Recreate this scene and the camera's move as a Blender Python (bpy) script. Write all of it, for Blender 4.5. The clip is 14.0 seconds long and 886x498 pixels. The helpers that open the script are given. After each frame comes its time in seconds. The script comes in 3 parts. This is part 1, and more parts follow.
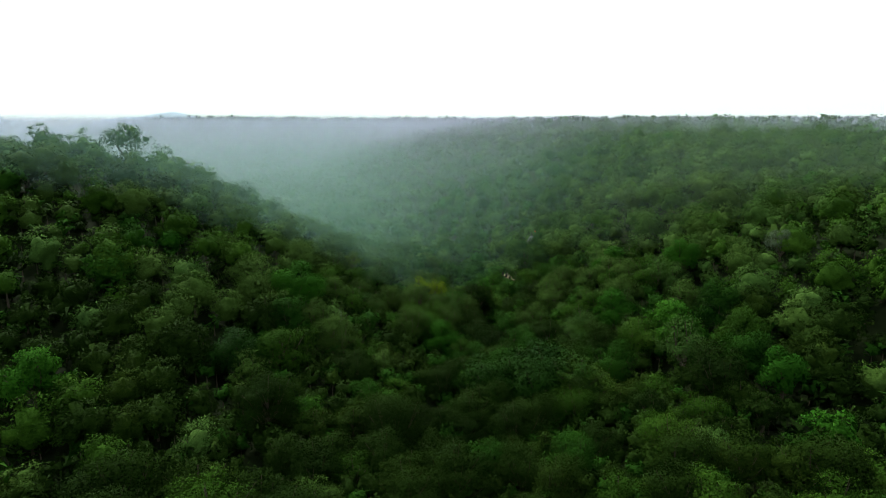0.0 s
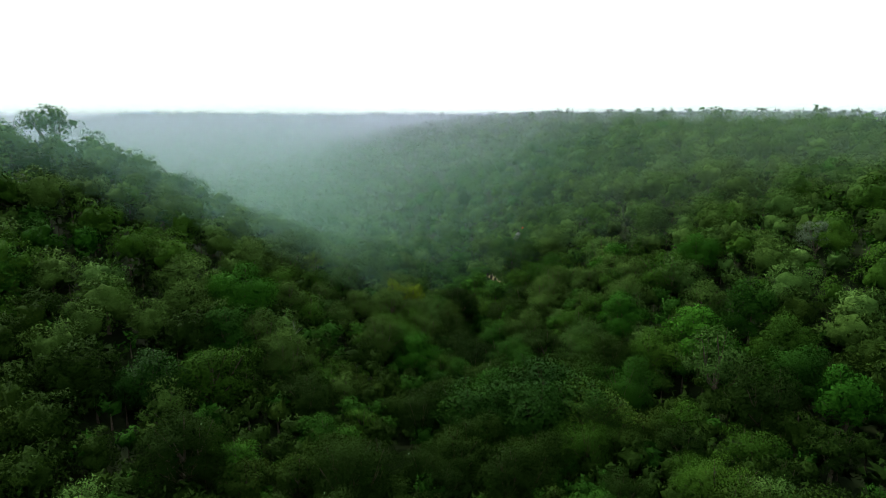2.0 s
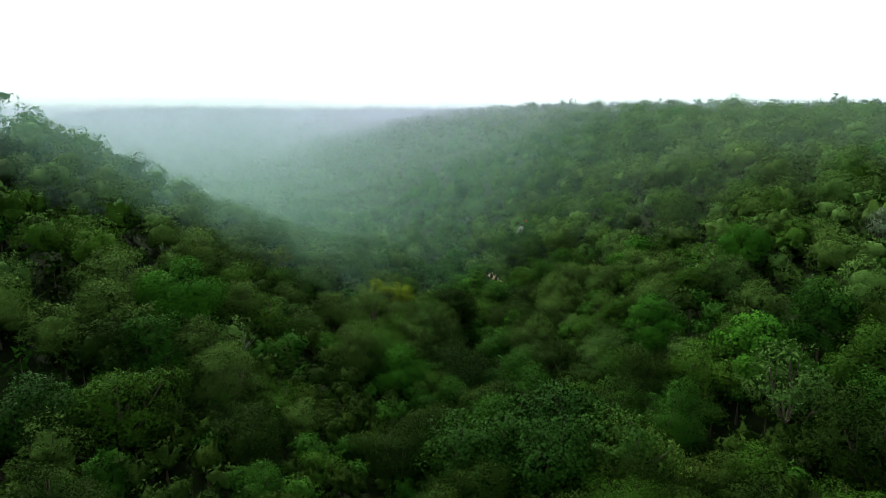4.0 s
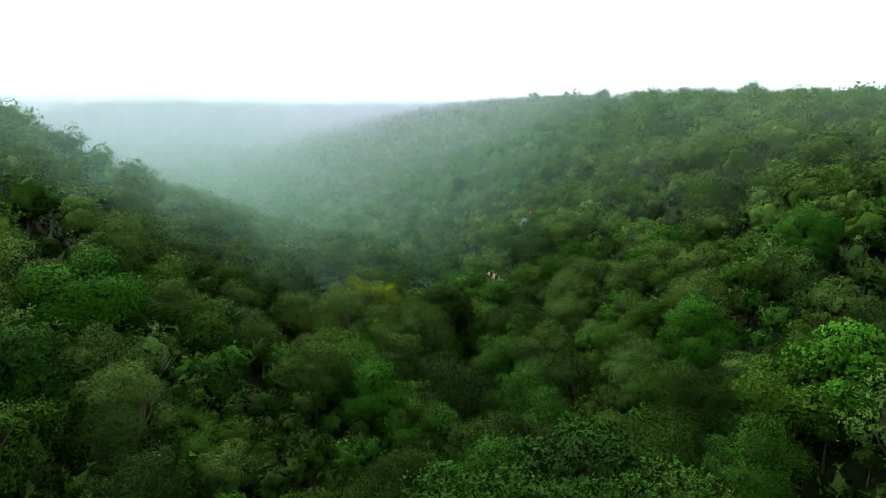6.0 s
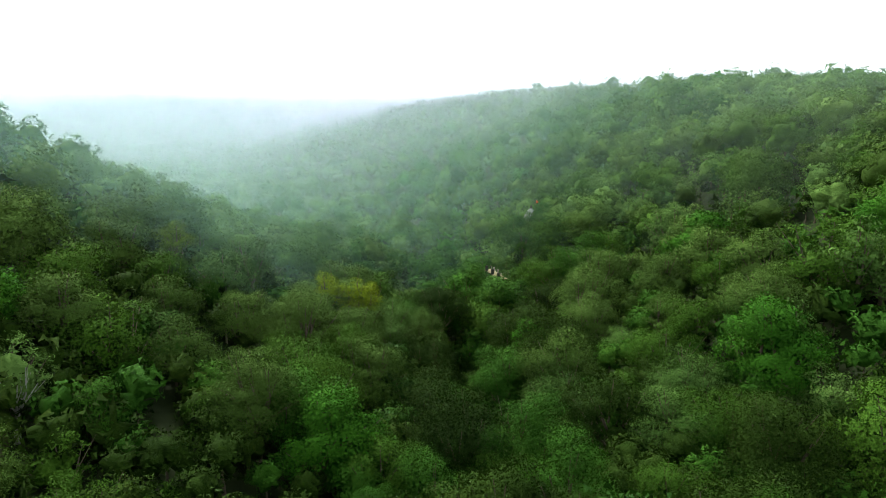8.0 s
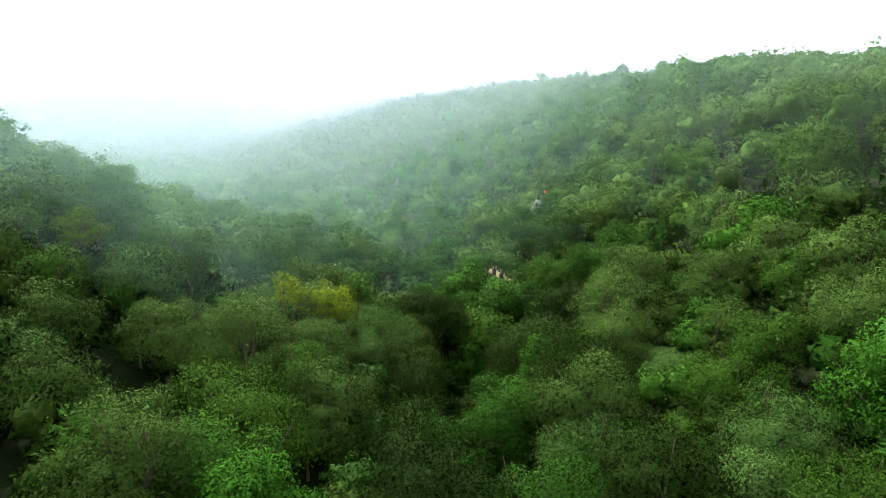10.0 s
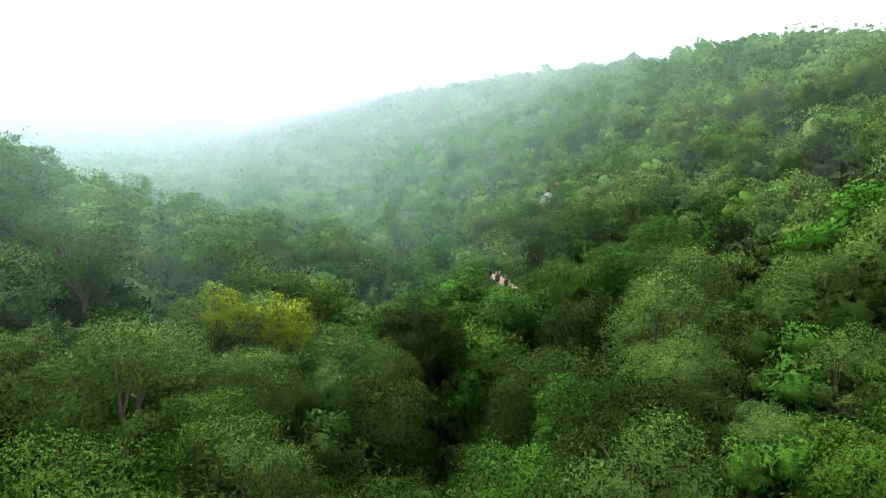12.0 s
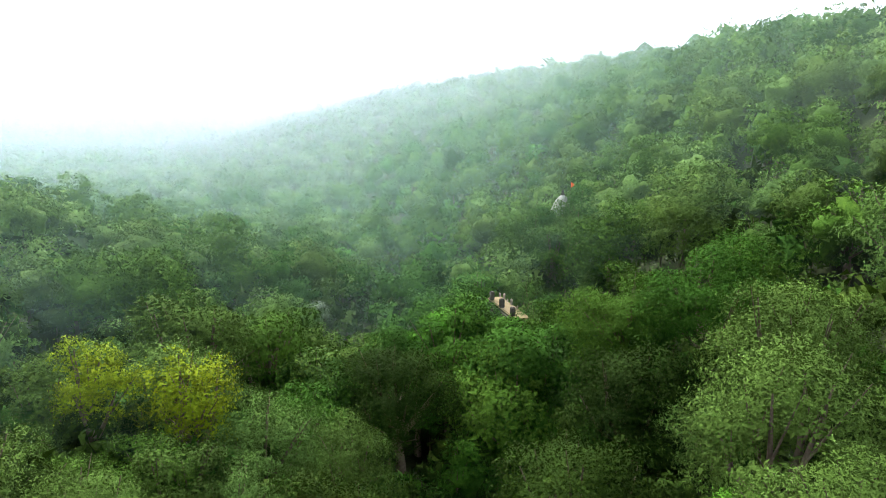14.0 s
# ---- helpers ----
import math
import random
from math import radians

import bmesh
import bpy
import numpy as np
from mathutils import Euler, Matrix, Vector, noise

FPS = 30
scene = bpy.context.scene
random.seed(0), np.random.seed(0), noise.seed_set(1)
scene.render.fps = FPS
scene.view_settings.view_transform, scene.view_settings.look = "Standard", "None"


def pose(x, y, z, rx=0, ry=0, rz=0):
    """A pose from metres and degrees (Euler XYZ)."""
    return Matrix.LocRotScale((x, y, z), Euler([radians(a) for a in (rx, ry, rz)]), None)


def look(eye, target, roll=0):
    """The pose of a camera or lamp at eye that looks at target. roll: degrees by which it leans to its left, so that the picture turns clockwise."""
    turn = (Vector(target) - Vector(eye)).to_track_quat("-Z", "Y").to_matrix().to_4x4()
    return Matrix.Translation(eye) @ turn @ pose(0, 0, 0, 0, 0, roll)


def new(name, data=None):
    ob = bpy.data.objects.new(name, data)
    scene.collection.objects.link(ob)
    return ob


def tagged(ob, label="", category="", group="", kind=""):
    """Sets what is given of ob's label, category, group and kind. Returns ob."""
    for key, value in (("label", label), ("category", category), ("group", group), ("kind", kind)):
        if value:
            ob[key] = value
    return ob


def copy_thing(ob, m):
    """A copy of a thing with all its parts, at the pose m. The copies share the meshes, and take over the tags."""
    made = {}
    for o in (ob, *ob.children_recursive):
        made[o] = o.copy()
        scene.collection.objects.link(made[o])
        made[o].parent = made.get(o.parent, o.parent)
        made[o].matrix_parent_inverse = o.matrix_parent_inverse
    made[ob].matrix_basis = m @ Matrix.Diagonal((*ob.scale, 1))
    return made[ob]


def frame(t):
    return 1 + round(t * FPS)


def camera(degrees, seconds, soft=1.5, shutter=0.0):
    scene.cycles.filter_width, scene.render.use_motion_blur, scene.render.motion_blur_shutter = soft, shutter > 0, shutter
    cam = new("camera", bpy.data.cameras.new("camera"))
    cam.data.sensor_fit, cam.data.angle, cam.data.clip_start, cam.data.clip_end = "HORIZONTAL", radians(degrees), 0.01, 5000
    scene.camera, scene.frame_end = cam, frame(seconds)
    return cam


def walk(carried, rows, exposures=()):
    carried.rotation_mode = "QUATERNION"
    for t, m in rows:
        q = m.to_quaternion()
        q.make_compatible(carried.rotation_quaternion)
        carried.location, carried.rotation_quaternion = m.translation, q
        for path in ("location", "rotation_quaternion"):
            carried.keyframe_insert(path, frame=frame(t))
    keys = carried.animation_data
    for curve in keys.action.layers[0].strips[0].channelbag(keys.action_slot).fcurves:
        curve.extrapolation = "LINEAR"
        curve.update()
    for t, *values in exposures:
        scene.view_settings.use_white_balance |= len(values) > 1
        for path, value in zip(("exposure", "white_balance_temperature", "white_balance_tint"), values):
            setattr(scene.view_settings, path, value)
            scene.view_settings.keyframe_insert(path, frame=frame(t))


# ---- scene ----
cam = camera(70.2, 14.0, 0.85)
METRES, EYE, TILT, LEAN, TURN = 100.0, 60.0, -11.2, 0.0, 0.0
ROWS = [
    (0.0, 0.0, 0.0, 0.0, -0.0, 0.0, -0.0),
    (0.5, -0.0002, 0.0391, -0.001, -0.95, 0.01, 0.23),
    (1.0, 0.0003, 0.082, -0.0017, -1.53, 0.0, 0.36),
    (1.5, 0.0023, 0.1214, -0.0025, -1.75, 0.01, 0.44),
    (2.0, 0.0052, 0.1637, -0.0032, -1.84, 0.01, 0.46),
    (2.5, 0.008, 0.2026, -0.0044, -1.87, 0.01, 0.47),
    (3.0, 0.0116, 0.244, -0.0065, -1.91, -0.01, 0.47),
    (5.5, 0.0313, 0.4313, -0.018, -2.03, -0.06, 0.4),
    (6.0, 0.0356, 0.469, -0.0206, -1.99, -0.05, 0.4),
    (6.5, 0.0394, 0.503, -0.023, -1.98, -0.04, 0.38),
    (7.0, 0.0435, 0.5389, -0.0258, -1.95, -0.04, 0.37),
    (7.5, 0.0468, 0.5714, -0.0282, -1.94, -0.05, 0.35),
    (8.0, 0.0509, 0.6062, -0.0308, -1.89, -0.01, 0.34),
    (10.5, 0.0674, 0.7682, -0.0337, -1.78, -0.14, 0.21),
    (11.0, 0.0706, 0.8014, -0.0338, -1.75, -0.13, 0.21),
    (11.5, 0.0737, 0.8319, -0.0335, -1.72, -0.13, 0.19),
    (12.0, 0.0767, 0.8653, -0.0327, -1.7, -0.12, 0.19),
    (12.5, 0.0796, 0.8958, -0.031, -1.67, -0.12, 0.2),
    (13.0, 0.0825, 0.9296, -0.029, -1.66, -0.09, 0.2),
    (13.5, 0.0855, 0.9605, -0.0246, -1.66, -0.17, 0.18),
    (14.0, 0.0884, 0.9936, -0.0178, -1.66, -0.18, 0.14),
]
EXPOSURES = [(0.0, 0.00, 6000, -8), (3.0, 0.22, 6000, -7), (6.5, 0.74, 6050, -2), (8.0, 1.08, 6050, 2), (11.0, 1.55, 6000, 7), (14.0, 1.70, 5980, 11)]
walk(cam, [(t, pose(0, 0, EYE, TILT, LEAN, TURN) @ pose(METRES * x, METRES * y, METRES * z, 90 + pitch, roll, yaw)) for t, x, y, z, yaw, pitch, roll in ROWS], EXPOSURES)

# ---- world, sun ----
SUN_ELEVATION, SUN_AZIMUTH = 48.0, -30.0   # azimuth from straight ahead (+y), negative to the left
world = bpy.data.worlds.new("world")
scene.world = world
world.use_nodes = True
wn = world.node_tree
sky = wn.nodes.new("ShaderNodeTexSky")
sky.sky_type = "NISHITA"
sky.sun_disc = False
sky.sun_elevation, sky.sun_rotation = radians(SUN_ELEVATION), radians(SUN_AZIMUTH)
sky.air_density, sky.dust_density, sky.ozone_density = 1.0, 1.5, 1.0
haze_white = wn.nodes.new("ShaderNodeMix")          # thin white overcast before the blue
haze_white.data_type = "RGBA"
haze_white.inputs[0].default_value = 0.93
way = wn.nodes.new("ShaderNodeTexCoord")
az, el = radians(SUN_AZIMUTH), radians(SUN_ELEVATION)
sun_way = Vector((math.sin(az) * math.cos(el), math.cos(az) * math.cos(el), math.sin(el)))
towards = wn.nodes.new("ShaderNodeVectorMath")
towards.operation = "DOT_PRODUCT"
towards.inputs[1].default_value = sun_way
wn.links.new(way.outputs["Generated"], towards.inputs[0])
cloud = wn.nodes.new("ShaderNodeMapRange")             # the haze glows on the sun's side of the sky
cloud.interpolation_type = "SMOOTHSTEP"
for k, v in enumerate((-0.6, 0.25, 3.6, 8.2)):
    cloud.inputs[k + 1].default_value = v
wn.links.new(towards.outputs["Value"], cloud.inputs[0])
white = wn.nodes.new("ShaderNodeCombineColor")
for k in range(3):
    wn.links.new(cloud.outputs[0], white.inputs[k])
wn.links.new(white.outputs[0], haze_white.inputs[7])
wn.links.new(sky.outputs["Color"], haze_white.inputs[6])
wn.links.new(haze_white.outputs[2], wn.nodes["Background"].inputs["Color"])
wn.nodes["Background"].inputs["Strength"].default_value = 0.15

sun = new("sun", bpy.data.lights.new("sun", "SUN"))
sun.data.energy, sun.data.angle, sun.data.color = 5.0, radians(6), (1.0, 0.93, 0.78)
sun.matrix_world = look(sun_way * 300, (0, 0, 0))


# ---- materials ----
def material(name):
    m = bpy.data.materials.new(name)
    m.use_nodes = True
    nt = m.node_tree
    nt.nodes.clear()
    return m, nt, nt.nodes.new("ShaderNodeOutputMaterial")


def node(nt, kind, **values):
    n = nt.nodes.new(kind)
    for key, value in values.items():
        n.inputs[key.replace("_", " ")].default_value = value
    return n


def ramp(nt, fac, stops):
    n = nt.nodes.new("ShaderNodeValToRGB")
    while len(n.color_ramp.elements) < len(stops):
        n.color_ramp.elements.new(0.5)
    for e, (p, c) in zip(n.color_ramp.elements, stops):
        e.position, e.color = p, (*c, 1)
    nt.links.new(fac, n.inputs["Fac"])
    return n


def leaf_material(name, dark, mid, light, gloss=0.75, shine=0.03, through_light=0.14, patch=0.13):
    """Leaves: colour changes from tree to tree by place and from leaf to leaf, thin enough to let light through."""
    m, nt, out = material(name)
    geo = nt.nodes.new("ShaderNodeNewGeometry")
    info = nt.nodes.new("ShaderNodeObjectInfo")
    big = node(nt, "ShaderNodeTexNoise", Scale=patch, Detail=2.0)
    nt.links.new(geo.outputs["Position"], big.inputs["Vector"])
    add = nt.nodes.new("ShaderNodeMath")
    add.operation = "MULTIPLY_ADD"
    nt.links.new(geo.outputs["Random Per Island"], add.inputs[0])
    add.inputs[1].default_value = 0.22
    nt.links.new(big.outputs["Fac"], add.inputs[2])
    add2 = nt.nodes.new("ShaderNodeMath")
    add2.operation = "MULTIPLY_ADD"
    nt.links.new(info.outputs["Random"], add2.inputs[0])
    add2.inputs[1].default_value = 0.3
    nt.links.new(add.outputs[0], add2.inputs[2])
    fine = node(nt, "ShaderNodeTexNoise", Scale=4.0, Detail=5.0, Roughness=0.75)
    nt.links.new(geo.outputs["Position"], fine.inputs["Vector"])
    add3 = nt.nodes.new("ShaderNodeMath")
    add3.operation = "MULTIPLY_ADD"
    nt.links.new(fine.outputs["Fac"], add3.inputs[0])
    add3.inputs[1].default_value = 0.9
    nt.links.new(add2.outputs[0], add3.inputs[2])
    colour = ramp(nt, add3.outputs[0], [(0.62, dark), (0.95, mid), (1.0, light)])
    colour.color_ramp.elements[0].position, colour.color_ramp.elements[1].position = 0.45, 0.75
    shift = nt.nodes.new("ShaderNodeMath")
    shift.operation = "MULTIPLY"
    shift.inputs[1].default_value = 0.55
    nt.links.new(add3.outputs[0], shift.inputs[0])
    nt.links.new(shift.outputs[0], colour.inputs["Fac"])
    bump = node(nt, "ShaderNodeBump", Strength=0.8, Distance=0.12)
    nt.links.new(fine.outputs["Fac"], bump.inputs["Height"])
    bsdf = node(nt, "ShaderNodeBsdfPrincipled", Roughness=gloss)
    bsdf.inputs["Specular IOR Level"].default_value = shine
    nt.links.new(colour.outputs[0], bsdf.inputs["Base Color"])
    nt.links.new(bump.outputs[0], bsdf.inputs["Normal"])
    tr = nt.nodes.new("ShaderNodeBsdfTranslucent")
    nt.links.new(colour.outputs[0], tr.inputs["Color"])
    mix = node(nt, "ShaderNodeMixShader", Fac=through_light)
    nt.links.new(bsdf.outputs[0], mix.inputs[1])
    nt.links.new(tr.outputs[0], mix.inputs[2])
    nt.links.new(mix.outputs[0], out.inputs["Surface"])
    return m


def rough_material(name, stops, scale, roughness=0.9, bump=0.3, detail=6.0):
    m, nt, out = material(name)
    geo = nt.nodes.new("ShaderNodeNewGeometry")
    n1 = node(nt, "ShaderNodeTexNoise", Scale=scale, Detail=detail)
    n2 = node(nt, "ShaderNodeTexNoise", Scale=scale * 0.13, Detail=3.0)
    for n in (n1, n2):
        nt.links.new(geo.outputs["Position"], n.inputs["Vector"])
    add = nt.nodes.new("ShaderNodeMath")
    add.operation = "MULTIPLY_ADD"
    nt.links.new(n1.outputs["Fac"], add.inputs[0])
    add.inputs[1].default_value = 0.6
    half = nt.nodes.new("ShaderNodeMath")
    half.operation = "MULTIPLY"
    nt.links.new(n2.outputs["Fac"], half.inputs[0])
    half.inputs[1].default_value = 0.4
    nt.links.new(half.outputs[0], add.inputs[2])
    colour = ramp(nt, add.outputs[0], stops)
    bsdf = node(nt, "ShaderNodeBsdfPrincipled", Roughness=roughness)
    bsdf.inputs["Specular IOR Level"].default_value = 0.08
    nt.links.new(colour.outputs[0], bsdf.inputs["Base Color"])
    b = node(nt, "ShaderNodeBump", Strength=bump)
    nt.links.new(n1.outputs["Fac"], b.inputs["Height"])
    nt.links.new(b.outputs[0], bsdf.inputs["Normal"])
    nt.links.new(bsdf.outputs[0], out.inputs["Surface"])
    return m


LEAF = {
    "olive": leaf_material("olive_leaves", (0.012, 0.030, 0.002), (0.032, 0.072, 0.006), (0.080, 0.142, 0.016)),
    "green": leaf_material("green_leaves", (0.008, 0.028, 0.002), (0.022, 0.062, 0.005), (0.056, 0.122, 0.012)),
    "grey": leaf_material("grey_green_leaves", (0.020, 0.045, 0.008), (0.054, 0.102, 0.019), (0.115, 0.176, 0.043)),
    "fresh": leaf_material("fresh_leaves", (0.014, 0.052, 0.003), (0.036, 0.105, 0.007), (0.080, 0.180, 0.016)),
    # light end of the ramp paints the glints; the surface barely shines
    "glossy": leaf_material("painted_glint_leaves", (0.006, 0.022, 0.002), (0.017, 0.046, 0.004), (0.150, 0.225, 0.034), gloss=0.55, shine=0.03),
    # leaf colour darkened to stand in for foreground and gully shade
    "deep": leaf_material("shade_dark_leaves", (0.005, 0.013, 0.001), (0.015, 0.031, 0.003), (0.042, 0.066, 0.008)),
    "khaki": leaf_material("khaki_leaves", (0.018, 0.036, 0.005), (0.048, 0.086, 0.014), (0.102, 0.160, 0.036)),
    "yellow": leaf_material("yellow_leaves", (0.034, 0.062, 0.003), (0.092, 0.134, 0.004), (0.220, 0.255, 0.008)),
    "pale": leaf_material("pale_leaves", (0.05, 0.075, 0.04), (0.09, 0.12, 0.07), (0.18, 0.21, 0.14), gloss=0.5, shine=0.15),
}
BARK = rough_material("bark", [(0.3, (0.035, 0.026, 0.018)), (0.7, (0.10, 0.08, 0.06))], 6.0, bump=0.6)
# near-black base colour paints the shade between crowns onto the floor
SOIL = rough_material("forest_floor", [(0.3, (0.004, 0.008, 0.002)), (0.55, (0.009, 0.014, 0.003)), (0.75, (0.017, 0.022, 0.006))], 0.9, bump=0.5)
STONE = rough_material("weathered_stone", [(0.3, (0.10, 0.085, 0.065)), (0.7, (0.30, 0.26, 0.20))], 3.0, bump=0.4)
DARKSTONE = rough_material("dark_stone", [(0.3, (0.015, 0.015, 0.012)), (0.7, (0.05, 0.046, 0.038))], 4.0, bump=0.4)
DUST = rough_material("dusty_road", [(0.3, (0.065, 0.052, 0.028)), (0.7, (0.15, 0.12, 0.066))], 1.5, bump=0.2)
LIME = rough_material("limewash", [(0.3, (0.08, 0.09, 0.075)), (0.7, (0.16, 0.165, 0.148))], 1.2, roughness=0.7, bump=0.15)


# ---- the lie of the land: a valley between a spur and a long slope, under a plateau ----
def smooth(a, b, t):
    u = np.clip((t - a) / (b - a), 0, 1)
    return u * u * (3 - 2 * u)


def softramp(u):
    """0 below 0, u between, 1 above 1, with rounded corners."""
    low = 0.5 * (u + np.sqrt(u * u + 0.012))
    return 0.5 * (low + 1 - np.sqrt((low - 1) ** 2 + 0.03))


# gaps between the trees: x, y, size, depth
HOLLOWS = ((-1.2, 100.0, 3.0, 6.0), (-9.5, 105.0, 2.8, 4.5), (-27.0, 76.0, 3.0, 4.5), (-2.1, 70.0, 2.6, 4.0), (26.5, 79.0, 3.0, 4.5))


def canopy(x, y):
    """Height of the tree tops."""
    x, y = np.asarray(x, float), np.asarray(y, float)
    far = y - 212
    axis = 7 - 0.31 * (far + np.sqrt(far * far + 700)) * (1 - 0.25 * smooth(330, 700, y))
    floor = np.interp(y, [40, 70, 95, 120, 145, 165, 240, 380], [30, 29.1, 27.5, 25.5, 21.6, 22.6, 22, 26])
    width = np.interp(y, [40, 60, 80, 95, 110, 125, 145, 170, 200, 240, 290, 400, 700], [240, 179, 79, 55, 48, 48, 39, 45, 51, 75, 96, 128, 240])
    gully = 0.10 * np.sin(y / 17.0 + x / 40.0) + 0.05 * np.sin(y / 7.3 - x / 23.0)
    u = (x - axis - 4.1) / width
    rim = np.interp(y, [80, 120, 150, 190, 230, 290, 600], [50.5, 50.7, 51.8, 56.5, 59.9, 61.8, 65])
    right = (rim - floor) * softramp(u * (1 + gully * (1 - np.clip(u, 0, 1))))
    d = (axis - 0.8 - x) / 67
    left = (59.6 - floor) * softramp(d) * smooth(31, 119, y) * (1 - smooth(0, 84, y - 121.6 - 0.10 * np.clip(x + 64, 0, 60)))
    plateau = (66 - floor) * smooth(400, 640, y + 0.15 * np.abs(x + 60)) * smooth(-400, -270, x)
    z = np.maximum(right, plateau)
    z = 0.5 * (z + left + np.sqrt((z - left) ** 2 + 4.0)) - 0.6
    rolls = 0.8 * np.sin(x / 9.0 + 1.3 * np.sin(y / 13.0)) * np.cos(y / 11.0) + 1.2 * np.sin(x / 31.0 + y / 43.0)
    bed = 7.0 + 0.5 * np.clip(y - 116, 0, 24) + 0.5 * np.sin(y / 8.0)
    ravine = (4.0 * smooth(84, 108, y) + 3.0 * smooth(112, 124, y)) * np.exp(-((x - bed) / 3.6) ** 2) * (1 - smooth(138, 150, y))
    hollow = 5.0 * np.exp(-((x - 16.5) / 4.2) ** 2 - ((y - 122.5) / 5.5) ** 2)
    for hx, hy, size, depth in HOLLOWS:
        hollow = np.maximum(hollow, depth * np.exp(-((x - hx) ** 2 + (y - hy) ** 2) / size ** 2))
    return floor + z + rolls * 0.5 - np.maximum(ravine, hollow)


TREE = 6.0                                  # height of a tree of size 1


def ground_z(x, y):
    return canopy(x, y) - TREE * 1.05


def mesh_of(name, verts, faces, mat, smooth_shade=False):
    me = bpy.data.meshes.new(name)
    me.from_pydata([tuple(v) for v in verts], [], faces)
    me.materials.append(mat)
    if smooth_shade:
        me.polygons.foreach_set("use_smooth", np.ones(len(me.polygons), bool))
    me.update()
    return me


def ground_sheet():
    near = np.arange(-140, 141, 3.5)
    out = np.concatenate([np.arange(150, 420, 14), np.geomspace(440, 4200, 16)])
    xs = np.concatenate([-out[::-1], near, out])
    ys = np.concatenate([-np.geomspace(60, 4200, 16)[::-1], np.arange(-45, 330, 3.5), np.arange(332, 760, 12), np.geomspace(780, 4300, 14)])
    gx, gy = np.meshgrid(xs, ys)
    gz = ground_z(gx, gy)
    gz += 0.25 * np.sin(gx * 1.1 + 2 * np.sin(gy * 0.7)) * (np.abs(gx) < 150)
    n, k = len(xs), len(ys)
    verts = np.stack([gx, gy, gz], -1).reshape(-1, 3)
    i = (np.arange(k - 1)[:, None] * n + np.arange(n - 1)[None]).ravel()
    faces = np.stack([i, i + 1, i + n + 1, i + n], -1).tolist()
    return tagged(new("ground", mesh_of("ground", verts, faces, SOIL, True)), "wooded valley ground of soil and leaf litter, darkened for shade", "ground", kind="structure")


ground_sheet()


# ---- trees ----
def unit(v):
    return v / np.maximum(np.linalg.norm(v, axis=-1, keepdims=True), 1e-6)


def lobes_of(rng, radius, height, count, flat):
    """Centres and radii of the leafy masses of a crown."""
    k = np.arange(count) + 0.5
    up = 1 - k / count * 1.55
    a = k * 2.39996 + rng.uniform(0, 6.28)
    side = np.sqrt(np.clip(1 - up * up, 0, 1))
    d = np.stack([side * np.cos(a), side * np.sin(a), up], -1) + rng.normal(0, 0.21, (count, 3))
    r = radius * rng.uniform(0.22, 0.47, count)
    c = d * np.array([radius * 0.66, radius * 0.66, radius * 0.62 * flat])
    c[:, 2] += height - radius * (0.62 * flat + 0.40)
    return c, r


def icosphere(level):
    bm = bmesh.new()
    bmesh.ops.create_icosphere(bm, subdivisions=level, radius=1.0)
    v = np.array([tuple(x.co) for x in bm.verts])
    f = np.array([[x.index for x in p.verts] for p in bm.faces])
    bm.free()
    return v, f


BALLS = {n: icosphere(n) for n in (1, 2, 3)}


def crown_body(rng, c, r, mid, level, full):
    """The closed, lobed inner mass of a crown: points, triangles and normals."""
    way, faces = BALLS[level]
    off = c - mid
    along = way @ off.T
    root = r[None] ** 2 - (off ** 2).sum(1)[None] + along ** 2
    reach = np.where(root > 0, along + np.sqrt(np.clip(root, 0, None)), 0).max(1)
    reach = np.maximum(reach, 0.45 * np.median(reach)) * full * (1 + rng.normal(0, 0.04, len(way)))
    v = mid + way * reach[:, None]
    face = np.cross(v[faces[:, 1]] - v[faces[:, 0]], v[faces[:, 2]] - v[faces[:, 0]])
    n = np.zeros_like(v)
    for k in range(3):
        np.add.at(n, faces[:, k], face)
    return v, faces, unit(unit(n) * 0.75 + way * 0.5)


